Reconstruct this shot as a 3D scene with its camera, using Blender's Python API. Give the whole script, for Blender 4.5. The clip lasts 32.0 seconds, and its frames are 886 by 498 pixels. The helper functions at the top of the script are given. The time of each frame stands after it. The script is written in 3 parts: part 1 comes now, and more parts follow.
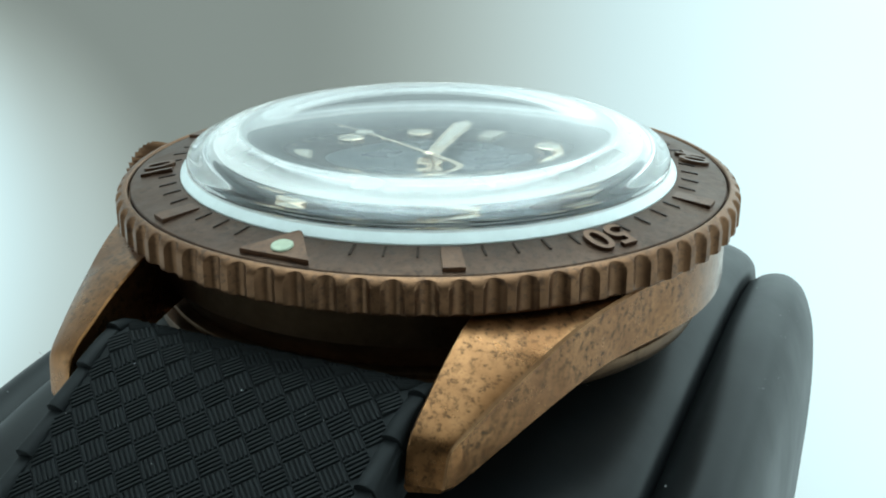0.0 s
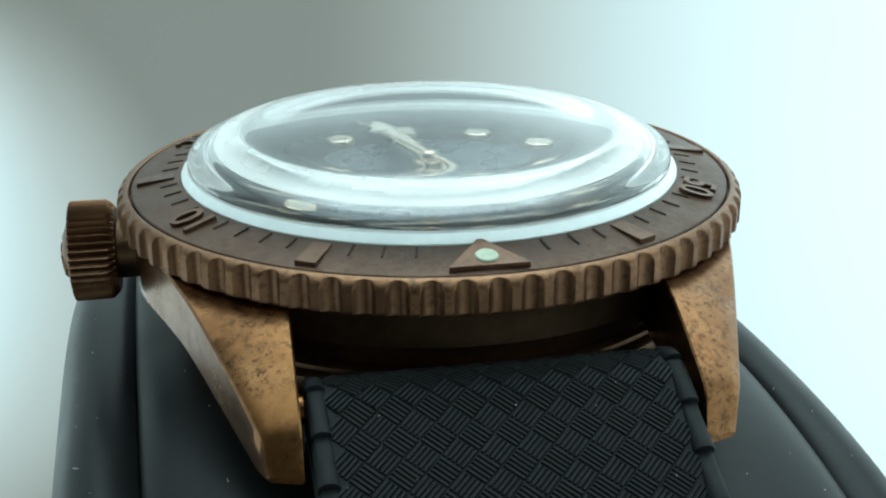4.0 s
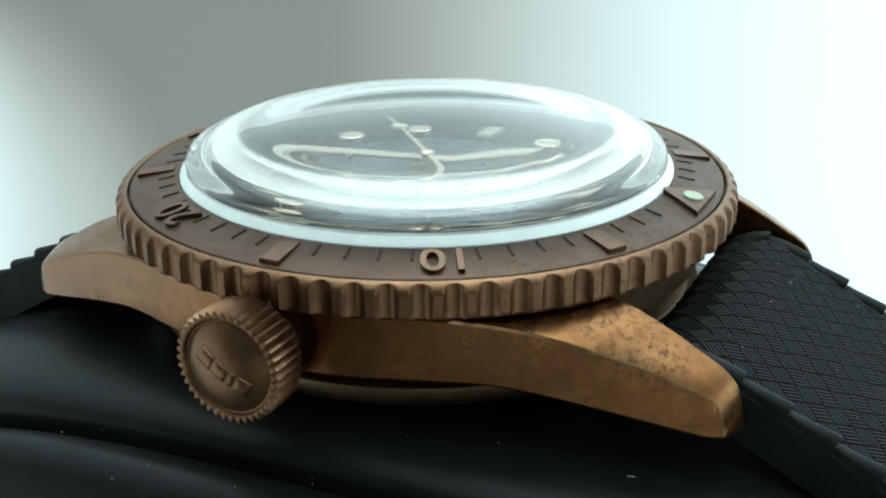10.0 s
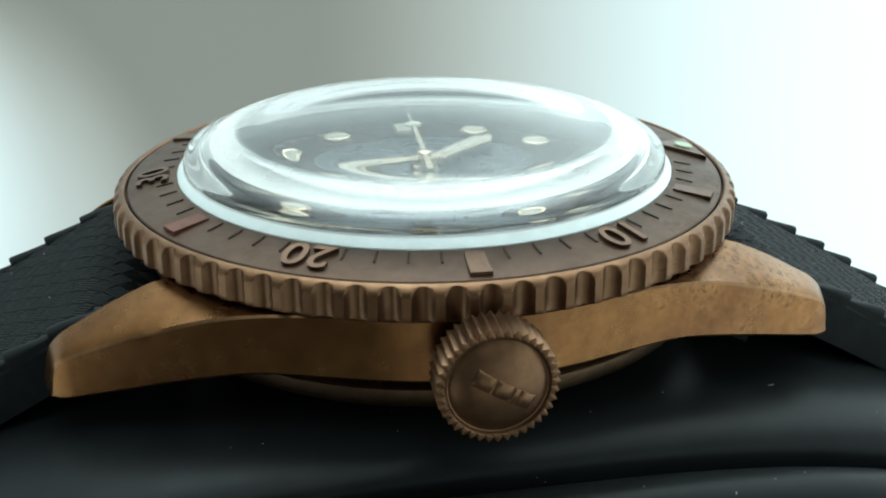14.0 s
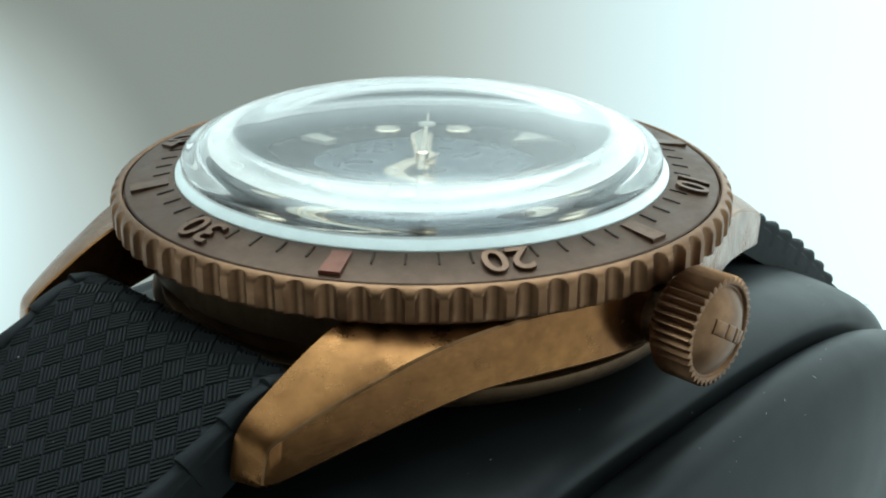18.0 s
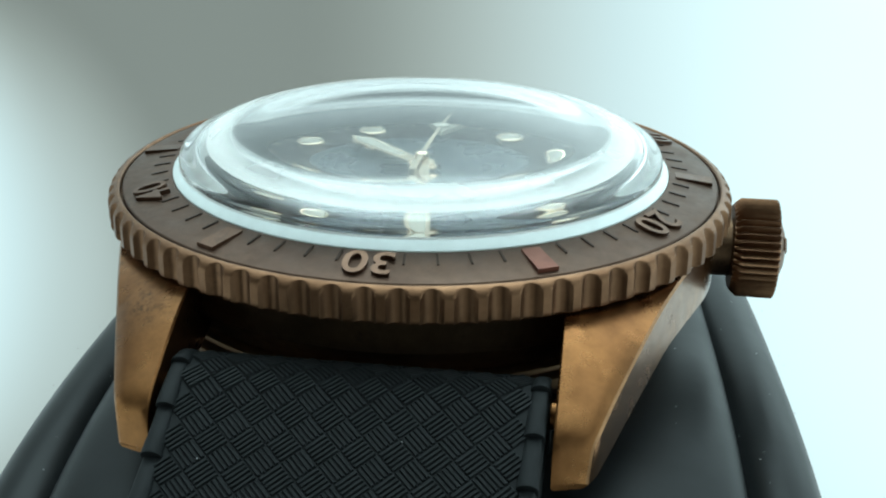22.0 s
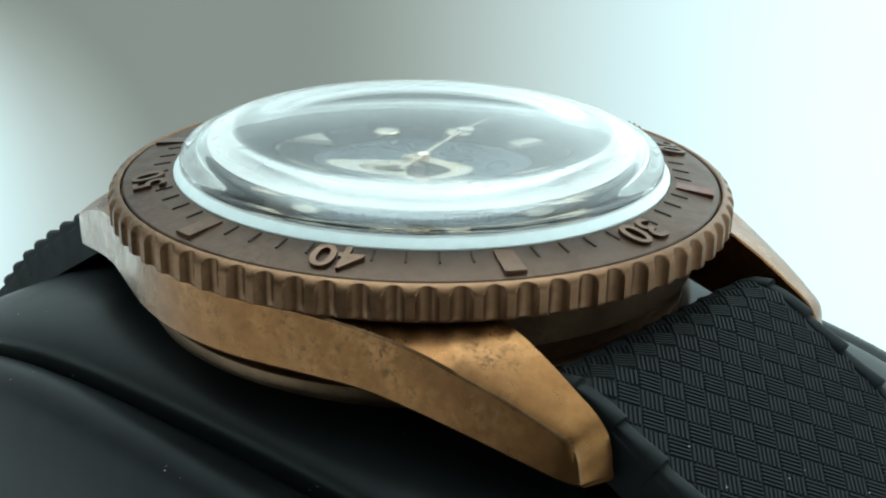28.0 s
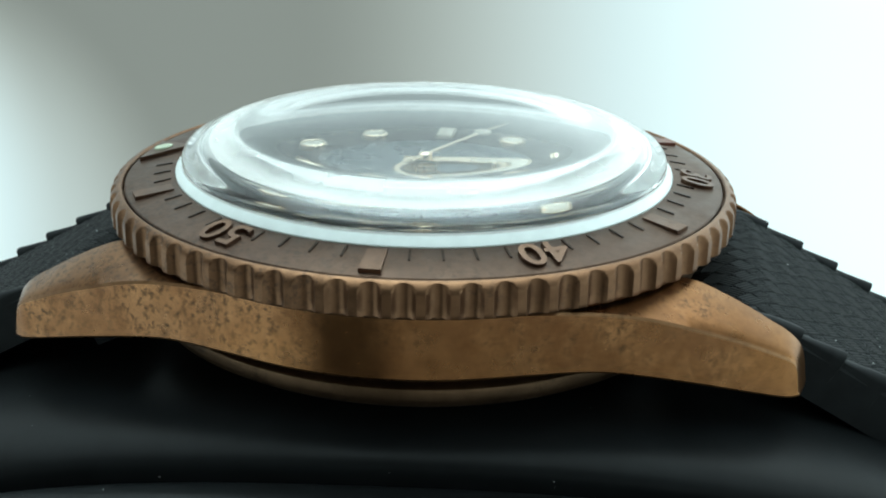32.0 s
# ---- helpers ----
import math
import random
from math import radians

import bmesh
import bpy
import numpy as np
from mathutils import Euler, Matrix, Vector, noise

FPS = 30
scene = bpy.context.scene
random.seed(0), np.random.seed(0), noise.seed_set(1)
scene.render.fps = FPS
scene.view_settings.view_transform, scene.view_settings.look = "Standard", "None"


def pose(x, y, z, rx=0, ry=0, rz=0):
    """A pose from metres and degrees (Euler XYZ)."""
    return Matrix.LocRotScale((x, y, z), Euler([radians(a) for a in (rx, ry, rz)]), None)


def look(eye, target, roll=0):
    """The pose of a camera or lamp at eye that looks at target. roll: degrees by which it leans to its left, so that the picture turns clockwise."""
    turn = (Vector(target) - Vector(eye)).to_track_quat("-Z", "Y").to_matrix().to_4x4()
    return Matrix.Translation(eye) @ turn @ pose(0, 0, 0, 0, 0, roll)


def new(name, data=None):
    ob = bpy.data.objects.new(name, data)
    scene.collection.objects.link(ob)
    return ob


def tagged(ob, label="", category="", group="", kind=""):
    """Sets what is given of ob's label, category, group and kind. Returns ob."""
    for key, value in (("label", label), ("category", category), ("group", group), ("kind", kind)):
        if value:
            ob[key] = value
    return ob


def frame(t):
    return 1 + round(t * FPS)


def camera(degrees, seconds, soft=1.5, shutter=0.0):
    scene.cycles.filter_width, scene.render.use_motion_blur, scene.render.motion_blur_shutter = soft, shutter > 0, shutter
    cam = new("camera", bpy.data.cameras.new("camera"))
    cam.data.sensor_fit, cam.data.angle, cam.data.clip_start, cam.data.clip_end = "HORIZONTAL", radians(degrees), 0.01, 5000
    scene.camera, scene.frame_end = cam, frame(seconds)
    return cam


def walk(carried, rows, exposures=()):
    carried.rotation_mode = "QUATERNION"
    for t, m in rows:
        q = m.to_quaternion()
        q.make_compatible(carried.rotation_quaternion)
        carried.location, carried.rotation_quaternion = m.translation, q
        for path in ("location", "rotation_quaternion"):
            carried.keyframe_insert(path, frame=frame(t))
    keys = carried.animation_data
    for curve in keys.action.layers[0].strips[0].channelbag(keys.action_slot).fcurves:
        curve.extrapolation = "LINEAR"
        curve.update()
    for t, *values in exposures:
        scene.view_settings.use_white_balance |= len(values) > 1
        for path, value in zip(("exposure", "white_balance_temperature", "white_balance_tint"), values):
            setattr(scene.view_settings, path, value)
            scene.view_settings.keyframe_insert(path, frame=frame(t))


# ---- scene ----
MM = 0.001
TOP = 0.0925            # height of the bezel's face over the table
LONG = 32.0


def theta(t):
    """Turn of the turntable in degrees."""
    return 153.80 + 8.9234 * t + 0.00186 * t * t


# ---- camera: it stands still, the turntable turns ----
cam = camera(40.05, LONG, soft=2.1)
STAND = look((0, -0.07634, TOP + 0.02377), (0.00143342, 0.01690084, TOP - 0.01232823), 0.3)
# the clip's camera darkens and cools a little while the strap faces it
SHADES = [(0, -0.04, 6460, 9.3), (1.5, -0.09, 6420, 8.8), (3, -0.09, 6420, 8.8), (5, -0.05, 6440, 9), (7, 0.0, 6520, 10.2), (10, 0.03, 6630, 11.5), (14, 0.05, 6720, 12.5),
          (18, 0.03, 6620, 11.5), (20, 0.0, 6530, 10.3), (22, -0.05, 6430, 8.8), (24, -0.09, 6420, 8.8), (26, -0.05, 6440, 9), (28, 0.0, 6510, 10), (30, 0.03, 6600, 11.2), (32, 0.03, 6640, 11.6)]
walk(cam, [(0, STAND), (LONG, STAND)], SHADES)

# ---- light ----
world = bpy.data.worlds.new("world")
scene.world = world
world.use_nodes = True
world.node_tree.nodes["Background"].inputs[0].default_value = (0.75, 0.95, 0.93, 1)
world.node_tree.nodes["Background"].inputs[1].default_value = 0.05
scene.view_settings.exposure = 0.0


def area_lamp(name, eye, target, size, watts, colour):
    lamp = bpy.data.lights.new(name, "AREA")
    lamp.shape, lamp.size, lamp.energy, lamp.color = "DISK", size, watts, colour
    ob = new(name, lamp)
    ob.matrix_world = look(eye, target)
    return ob


area_lamp("soft_lamp", (0.16, 0.06, TOP + 0.22), (0, 0, TOP), 0.16, 0.04, (0.93, 1.0, 0.98))
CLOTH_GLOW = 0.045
BACK_GLOW = 0.8        # glow added to the tent's back half, above the watch and out of view
GLOWS = [  # glow patches put on the cloth, no lamps behind them: direction, inner and outer reach (cosines), brightness
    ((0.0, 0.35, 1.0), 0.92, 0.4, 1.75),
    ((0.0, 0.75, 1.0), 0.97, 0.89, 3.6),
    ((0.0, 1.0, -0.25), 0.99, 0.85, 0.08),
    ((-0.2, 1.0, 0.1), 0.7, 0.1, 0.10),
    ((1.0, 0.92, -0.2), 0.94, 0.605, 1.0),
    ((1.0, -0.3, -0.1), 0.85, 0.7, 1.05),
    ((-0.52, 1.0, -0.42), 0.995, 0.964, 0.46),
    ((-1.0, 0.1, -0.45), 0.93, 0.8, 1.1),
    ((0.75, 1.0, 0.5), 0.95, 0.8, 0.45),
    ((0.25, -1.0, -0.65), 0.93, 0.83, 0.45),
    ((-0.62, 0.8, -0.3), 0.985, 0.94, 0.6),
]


# ---- materials ----
def material(name):
    m = bpy.data.materials.new(name)
    m.use_nodes = True
    t = m.node_tree
    return m, t, t.nodes["Principled BSDF"]


def node(t, kind, **inputs):
    n = t.nodes.new(kind)
    for key, value in inputs.items():
        n.inputs[key.replace("_", " ")].default_value = value
    return n


def noise_at(t, scale, detail=4.0, rough=0.6, coord="Object"):
    c = t.nodes.new("ShaderNodeTexCoord")
    n = node(t, "ShaderNodeTexNoise", Scale=scale, Detail=detail, Roughness=rough)
    t.links.new(c.outputs[coord], n.inputs["Vector"])
    return n.outputs["Fac"]


def ramp(t, fac, stops):
    r = t.nodes.new("ShaderNodeValToRGB")
    e = r.color_ramp.elements
    while len(e) < len(stops):
        e.new(0.5)
    for k, (p, c) in enumerate(stops):
        e[k].position, e[k].color = p, (*c, 1) if len(c) == 3 else c
    t.links.new(fac, r.inputs["Fac"])
    return r.outputs["Color"]


def mix(t, fac, a, b, blend="MIX"):
    m = t.nodes.new("ShaderNodeMix")
    m.data_type, m.blend_type = "RGBA", blend
    for k, v in ((0, fac), (6, a), (7, b)):
        if hasattr(v, "links"):
            t.links.new(v, m.inputs[k])
        else:
            m.inputs[k].default_value = v if k == 0 else (*v, 1)
    return m.outputs[2]


def bump(t, p, height, strength, distance):
    b = node(t, "ShaderNodeBump", Strength=strength, Distance=distance)
    t.links.new(height, b.inputs["Height"])
    t.links.new(b.outputs["Normal"], p.inputs["Normal"])


def bronze(name, base, dark, stain, rough=0.42, pitted=0.0):
    """Bronze with brown patina: broad tarnish, soft smudges, brushed grain. pitted: how much it is spotted on the twelve side."""
    m, t, p = material(name)
    broad = ramp(t, noise_at(t, 130, 4, 0.55), [(0.32, dark), (0.68, base)])
    fine = ramp(t, noise_at(t, 1100, 5, 0.65), [(0.25, (0.74, 0.71, 0.68)), (0.7, (1.12, 1.12, 1.1))])
    tone = mix(t, 1.0, broad, fine, "MULTIPLY")
    spots = ramp(t, noise_at(t, 2500, 5, 0.72), [(0.37, (0.8, 0.8, 0.8)), (0.51, (0, 0, 0))])
    where = noise_at(t, 260, 3, 0.6)
    if pitted:
        c = t.nodes.new("ShaderNodeTexCoord")
        axes = t.nodes.new("ShaderNodeSeparateXYZ")
        t.links.new(c.outputs["Object"], axes.inputs[0])
        for axis, low, high, most in (("Y", -0.002, 0.020, pitted), ("Z", -0.0068, -0.003, 0.06), ("X", 0.016, -0.016, 0.09)):
            r = node(t, "ShaderNodeMapRange")
            for k, v in ((1, low), (2, high), (3, -0.1), (4, most)):
                r.inputs[k].default_value = v
            t.links.new(axes.outputs[axis], r.inputs[0])
            a = node(t, "ShaderNodeMath")
            a.operation = "ADD"
            t.links.new(where, a.inputs[0])
            t.links.new(r.outputs[0], a.inputs[1])
            where = a.outputs[0]
    if pitted > 0.21:
        pale = (base[0] * 1.25, base[1] * 1.4, base[2] * 1.9)
        tone = mix(t, ramp(t, where, [(0.5, (0, 0, 0)), (0.85, (0.5, 0.5, 0.5))]), tone, mix(t, 1.0, pale, fine, "MULTIPLY"))
    both = mix(t, 1.0, spots, ramp(t, where, [(0.48, (0, 0, 0)), (0.72, (1, 1, 1))]), "MULTIPLY")
    t.links.new(mix(t, both, tone, stain), p.inputs["Base Color"])
    r = ramp(t, noise_at(t, 420, 5, 0.7), [(0.3, (rough - 0.07,) * 3), (0.7, (rough + 0.09,) * 3)])
    t.links.new(r, p.inputs["Roughness"])
    p.inputs["Metallic"].default_value = 0.96
    c = t.nodes.new("ShaderNodeTexCoord")
    stretch = t.nodes.new("ShaderNodeMapping")
    stretch.inputs["Scale"].default_value = (1, 0.07, 1)
    t.links.new(c.outputs["Object"], stretch.inputs[0])
    brush = node(t, "ShaderNodeTexNoise", Scale=5200, Detail=2, Roughness=0.5)
    t.links.new(stretch.outputs[0], brush.inputs["Vector"])
    grain = mix(t, 0.5, noise_at(t, 2600, 4, 0.7), brush.outputs["Fac"])
    rough_skin = mix(t, 0.3, grain, both, "SUBTRACT")
    bump(t, p, rough_skin, 0.15, 0.00005)
    return m


def plain(name, colour, rough, metal=0.0, grain=900, spread=0.15, relief=0.15, height=0.00004, spec=0.5):
    m, t, p = material(name)
    lo, hi = [tuple(c * k for c in colour) for k in (1 - spread, 1 + spread)]
    t.links.new(ramp(t, noise_at(t, grain, 5, 0.65), [(0.3, lo), (0.7, hi)]), p.inputs["Base Color"])
    t.links.new(ramp(t, noise_at(t, grain * 0.3, 4, 0.6), [(0.3, (max(rough - 0.06, 0.02),) * 3), (0.7, (rough + 0.06,) * 3)]), p.inputs["Roughness"])
    p.inputs["Metallic"].default_value = metal
    p.inputs["Specular IOR Level"].default_value = spec
    if relief:
        bump(t, p, noise_at(t, grain * 3, 3, 0.6), relief, height)
    return m


BRONZE = bronze("bronze_case", (0.255, 0.116, 0.043), (0.158, 0.067, 0.027), (0.04, 0.022, 0.012), 0.30, 0.22)
BRONZE_FLANK = bronze("bronze_polished_flank", (0.262, 0.12, 0.046), (0.165, 0.071, 0.031), (0.04, 0.022, 0.012), 0.22, 0.22)
BRONZE_EDGE = bronze("bronze_worn_edge", (0.3, 0.16, 0.08), (0.17, 0.085, 0.042), (0.06, 0.034, 0.02), 0.34)
# shade in the recesses by the lugs and crown is put into this colour
BRONZE_SHADED = bronze("bronze_shaded", (0.19, 0.115, 0.07), (0.12, 0.072, 0.043), (0.03, 0.02, 0.014), 0.42)
BRONZE_RIM = bronze("bronze_rim", (0.222, 0.117, 0.066), (0.14, 0.072, 0.04), (0.07, 0.04, 0.027), 0.40, 0.16)
BRONZE_MARK = bronze("bronze_mark", (0.148, 0.084, 0.056), (0.11, 0.061, 0.041), (0.06, 0.035, 0.025), 0.40, 0.13)
BRONZE_RED = bronze("bronze_red_tarnish", (0.19, 0.075, 0.055), (0.13, 0.055, 0.04), (0.06, 0.03, 0.025), 0.40)
GROOVE_SHADE = bronze("bronze_groove_shade", (0.032, 0.019, 0.013), (0.022, 0.013, 0.009), (0.02, 0.012, 0.009), 0.5)
INSERT = bronze("bronze_insert", (0.102, 0.06, 0.042), (0.073, 0.042, 0.03), (0.032, 0.02, 0.015), 0.46, 0.2)
RUBBER = plain("black_rubber", (0.0098, 0.0110, 0.0118), 0.62, grain=700, spread=0.3, spec=0.13)
LEATHER = plain("black_cushion", (0.0085, 0.0096, 0.0104), 0.38, grain=300, spread=0.25, relief=0.1, spec=0.13)
DIAL = plain("blue_dial", (0.015, 0.010, 0.009), 0.42, metal=0.2, grain=1500, spread=0.2, relief=0.05, spec=0.25)
DIAL_MID = plain("blue_dial_centre", (0.026, 0.038, 0.05), 0.26, metal=0.5, grain=1500, spread=0.12, relief=0.03)
GOLD = plain("gold", (0.64, 0.52, 0.38), 0.25, metal=0.9, grain=1200, relief=0.05)
LUME = plain("lume", (0.43, 0.41, 0.34), 0.6, grain=2500)
LUME_GREEN = plain("lume_green", (0.36, 0.41, 0.30), 0.6, grain=2500)
GASKET = plain("white_gasket", (0.82, 0.88, 0.88), 0.35, grain=800, spread=0.05)
BLACK = plain("black_ring", (0.006, 0.005, 0.006), 0.6, grain=600, spec=0.1)
LINT = plain("lint", (0.35, 0.36, 0.36), 0.8, grain=2000, spread=0.3)
TABLE = plain("white_table", (0.8, 0.82, 0.82), 0.5, grain=60, spread=0.04)


def glass_haze(name, white, zones, uneven=0.0):
    """Clear glass with refracted light painted dull white in rings: radius and height at which each zone starts and is
    full, and how dense it is.
    """
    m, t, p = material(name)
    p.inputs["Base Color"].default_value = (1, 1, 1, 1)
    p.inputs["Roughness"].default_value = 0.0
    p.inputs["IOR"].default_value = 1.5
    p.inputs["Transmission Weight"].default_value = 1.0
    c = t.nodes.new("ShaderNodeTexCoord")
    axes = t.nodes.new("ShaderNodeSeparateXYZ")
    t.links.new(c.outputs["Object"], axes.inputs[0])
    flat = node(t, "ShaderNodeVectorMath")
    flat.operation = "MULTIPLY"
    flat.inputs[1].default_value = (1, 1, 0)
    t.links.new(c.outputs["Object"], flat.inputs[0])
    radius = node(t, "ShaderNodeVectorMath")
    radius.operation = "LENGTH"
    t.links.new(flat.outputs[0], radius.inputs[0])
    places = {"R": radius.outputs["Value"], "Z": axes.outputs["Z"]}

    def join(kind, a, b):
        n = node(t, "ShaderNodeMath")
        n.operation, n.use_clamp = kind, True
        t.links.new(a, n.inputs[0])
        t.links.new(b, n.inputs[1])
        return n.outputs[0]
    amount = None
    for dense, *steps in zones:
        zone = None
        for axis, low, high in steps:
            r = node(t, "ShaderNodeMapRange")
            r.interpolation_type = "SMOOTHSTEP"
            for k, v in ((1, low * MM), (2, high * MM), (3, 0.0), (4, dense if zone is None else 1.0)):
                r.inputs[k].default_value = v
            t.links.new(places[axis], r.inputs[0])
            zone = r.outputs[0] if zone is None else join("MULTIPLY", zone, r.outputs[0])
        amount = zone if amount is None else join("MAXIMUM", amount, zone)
    if uneven:
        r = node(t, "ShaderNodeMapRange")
        for k, v in ((1, 0.35), (2, 0.65), (3, 1.0 - uneven), (4, 1.0)):
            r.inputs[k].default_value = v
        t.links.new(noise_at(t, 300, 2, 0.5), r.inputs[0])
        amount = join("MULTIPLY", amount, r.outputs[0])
    painted_front = node(t, "ShaderNodeBsdfDiffuse", Color=(*white, 1))
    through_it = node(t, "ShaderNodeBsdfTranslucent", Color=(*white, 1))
    painted_light = node(t, "ShaderNodeMixShader")
    painted_light.inputs[0].default_value = 0.15
    t.links.new(painted_front.outputs[0], painted_light.inputs[1])
    t.links.new(through_it.outputs[0], painted_light.inputs[2])
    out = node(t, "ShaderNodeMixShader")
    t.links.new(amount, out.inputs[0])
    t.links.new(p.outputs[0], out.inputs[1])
    t.links.new(painted_light.outputs[0], out.inputs[2])
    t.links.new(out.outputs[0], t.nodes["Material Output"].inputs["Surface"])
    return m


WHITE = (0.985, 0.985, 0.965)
# shoulder, foot and inner bevel painted white for the light the glass bends
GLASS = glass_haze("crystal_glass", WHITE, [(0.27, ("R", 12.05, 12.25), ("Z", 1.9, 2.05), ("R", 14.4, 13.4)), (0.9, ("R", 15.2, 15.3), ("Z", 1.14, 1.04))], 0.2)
GLASS_LIT = glass_haze("painted_light_glass", WHITE, [(1.0, ("R", 11.5, 13.2))])


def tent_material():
    """White cloth with glow patches put into it to light the watch; brightness by direction from the camera's place."""
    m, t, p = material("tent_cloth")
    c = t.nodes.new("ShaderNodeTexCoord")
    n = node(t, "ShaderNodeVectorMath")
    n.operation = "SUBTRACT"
    # the camera's position: the glow is laid out to fit its view
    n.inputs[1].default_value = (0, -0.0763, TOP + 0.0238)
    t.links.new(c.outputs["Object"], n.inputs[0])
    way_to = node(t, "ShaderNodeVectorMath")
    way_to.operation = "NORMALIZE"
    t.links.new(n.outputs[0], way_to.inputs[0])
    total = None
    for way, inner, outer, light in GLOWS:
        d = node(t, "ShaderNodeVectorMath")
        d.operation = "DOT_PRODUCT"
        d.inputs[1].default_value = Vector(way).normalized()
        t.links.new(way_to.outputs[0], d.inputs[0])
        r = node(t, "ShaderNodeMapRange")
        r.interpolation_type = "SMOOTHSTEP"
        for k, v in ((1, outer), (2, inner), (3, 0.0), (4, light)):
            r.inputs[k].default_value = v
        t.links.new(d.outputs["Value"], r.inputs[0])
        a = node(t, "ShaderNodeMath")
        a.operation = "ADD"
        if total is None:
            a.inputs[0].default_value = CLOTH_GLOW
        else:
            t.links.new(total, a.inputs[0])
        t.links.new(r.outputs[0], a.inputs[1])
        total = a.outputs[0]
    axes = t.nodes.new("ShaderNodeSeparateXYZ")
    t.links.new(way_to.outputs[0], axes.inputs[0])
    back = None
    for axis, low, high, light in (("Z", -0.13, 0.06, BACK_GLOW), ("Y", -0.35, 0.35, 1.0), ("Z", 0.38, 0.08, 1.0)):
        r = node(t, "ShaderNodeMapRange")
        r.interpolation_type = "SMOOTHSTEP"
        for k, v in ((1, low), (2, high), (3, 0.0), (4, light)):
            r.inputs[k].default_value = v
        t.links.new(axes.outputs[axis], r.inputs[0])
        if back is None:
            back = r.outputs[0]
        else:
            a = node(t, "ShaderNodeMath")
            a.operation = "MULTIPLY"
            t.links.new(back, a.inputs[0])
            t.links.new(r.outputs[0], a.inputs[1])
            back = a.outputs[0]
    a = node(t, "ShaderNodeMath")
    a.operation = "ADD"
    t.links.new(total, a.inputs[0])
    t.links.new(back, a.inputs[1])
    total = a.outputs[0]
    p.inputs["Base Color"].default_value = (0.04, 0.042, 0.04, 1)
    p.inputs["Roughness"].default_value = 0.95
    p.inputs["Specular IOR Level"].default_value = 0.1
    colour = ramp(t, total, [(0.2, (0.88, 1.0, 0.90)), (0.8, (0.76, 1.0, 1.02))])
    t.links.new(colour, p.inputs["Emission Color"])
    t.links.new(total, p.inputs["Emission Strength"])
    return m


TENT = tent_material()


# ---- mesh helpers; measures in millimetres ----
def finish(name, me, mat, parent, label, sharp=35):
    me.materials.append(mat)
    me.shade_smooth()
    me.set_sharp_from_angle(angle=radians(sharp))
    ob = new(name, me)
    ob.parent = parent
    if label:
        ob["label"] = label
    return ob


def part(name, bm, mat, parent=None, label="", sharp=35):
    """Links a bmesh, in millimetres, as one mesh object under a thing or a part."""
    bmesh.ops.recalc_face_normals(bm, faces=bm.faces)
    me = bpy.data.meshes.new(name)
    bm.transform(Matrix.Scale(MM, 4))
    bm.to_mesh(me)
    bm.free()
    return finish(name, me, mat, parent, label, sharp)


def again(ob, m, parent=None):
    """The same mesh once more, at a pose in metres."""
    o = new(ob.name.split(".")[0], ob.data)
    o.parent = parent or ob.parent
    o.matrix_basis = m
    return o


def grid(bm, rows, close_u=False, close_v=False):
    """Faces between rows of points."""
    vs = [[bm.verts.new(p) for p in row] for row in rows]
    nu, nv = len(vs), len(vs[0])
    for i in range(nu if close_u else nu - 1):
        for j in range(nv if close_v else nv - 1):
            a, b = vs[i], vs[(i + 1) % nu]
            k = (j + 1) % nv
            bm.faces.new((a[j], b[j], b[k], a[k]))
    return vs


def lathe(profile, segs=192, closed=True, shape=None, bm=None):
    """Turns (radius, height) points round the z axis. shape(angle, r, z) may change the radius."""
    bm = bm or bmesh.new()
    rows = []
    for i in range(segs):
        a = math.tau * i / segs
        row = []
        for r, z in profile:
            q = shape(a, r, z) if shape else r
            row.append((q * math.cos(a), q * math.sin(a), z))
        rows.append(row)
    grid(bm, rows, True, closed)
    return bm


def disc(r, z0, z1, segs=96, edge=0.0):
    bm = bmesh.new()
    prof = [(r, z0), (r, z1 - edge), (r - edge, z1)]
    vs = grid(bm, [[(q * math.cos(math.tau * i / segs), q * math.sin(math.tau * i / segs), z) for q, z in prof] for i in range(segs)], True)
    bm.faces.new([v[0] for v in vs])
    bm.faces.new([v[-1] for v in vs])
    return bm


def prism(outline, z0, z1, edge=0.0, bm=None):
    """A plate of the given outline with an optional chamfered top."""
    bm = bm or bmesh.new()
    n = len(outline)
    cx, cy = sum(p[0] for p in outline) / n, sum(p[1] for p in outline) / n

    def inset(p):
        d = math.hypot(p[0] - cx, p[1] - cy) or 1
        k = 1 - edge / d
        return cx + (p[0] - cx) * k, cy + (p[1] - cy) * k
    rings = [[(*p, z0) for p in outline], [(*p, z1 - edge) for p in outline]]
    if edge:
        rings.append([(*inset(p), z1) for p in outline])
    vs = grid(bm, rings, False, True)
    bm.faces.new(vs[0])
    bm.faces.new(vs[-1])
    return bm


def curve_value(points, x):
    """Smooth value through (x, y) points."""
    if x <= points[0][0]:
        return points[0][1]
    for k in range(len(points) - 1):
        (x0, y0), (x1, y1) = points[k], points[k + 1]
        if x <= x1:
            def slope(i):
                a, b = points[max(i - 1, 0)], points[min(i + 1, len(points) - 1)]
                return (b[1] - a[1]) / (b[0] - a[0])
            h = x1 - x0
            u = (x - x0) / h
            return ((2 * u ** 3 - 3 * u * u + 1) * y0 + (u ** 3 - 2 * u * u + u) * h * slope(k)
                    + (3 * u * u - 2 * u ** 3) * y1 + (u ** 3 - u * u) * h * slope(k + 1))
    return points[-1][1]


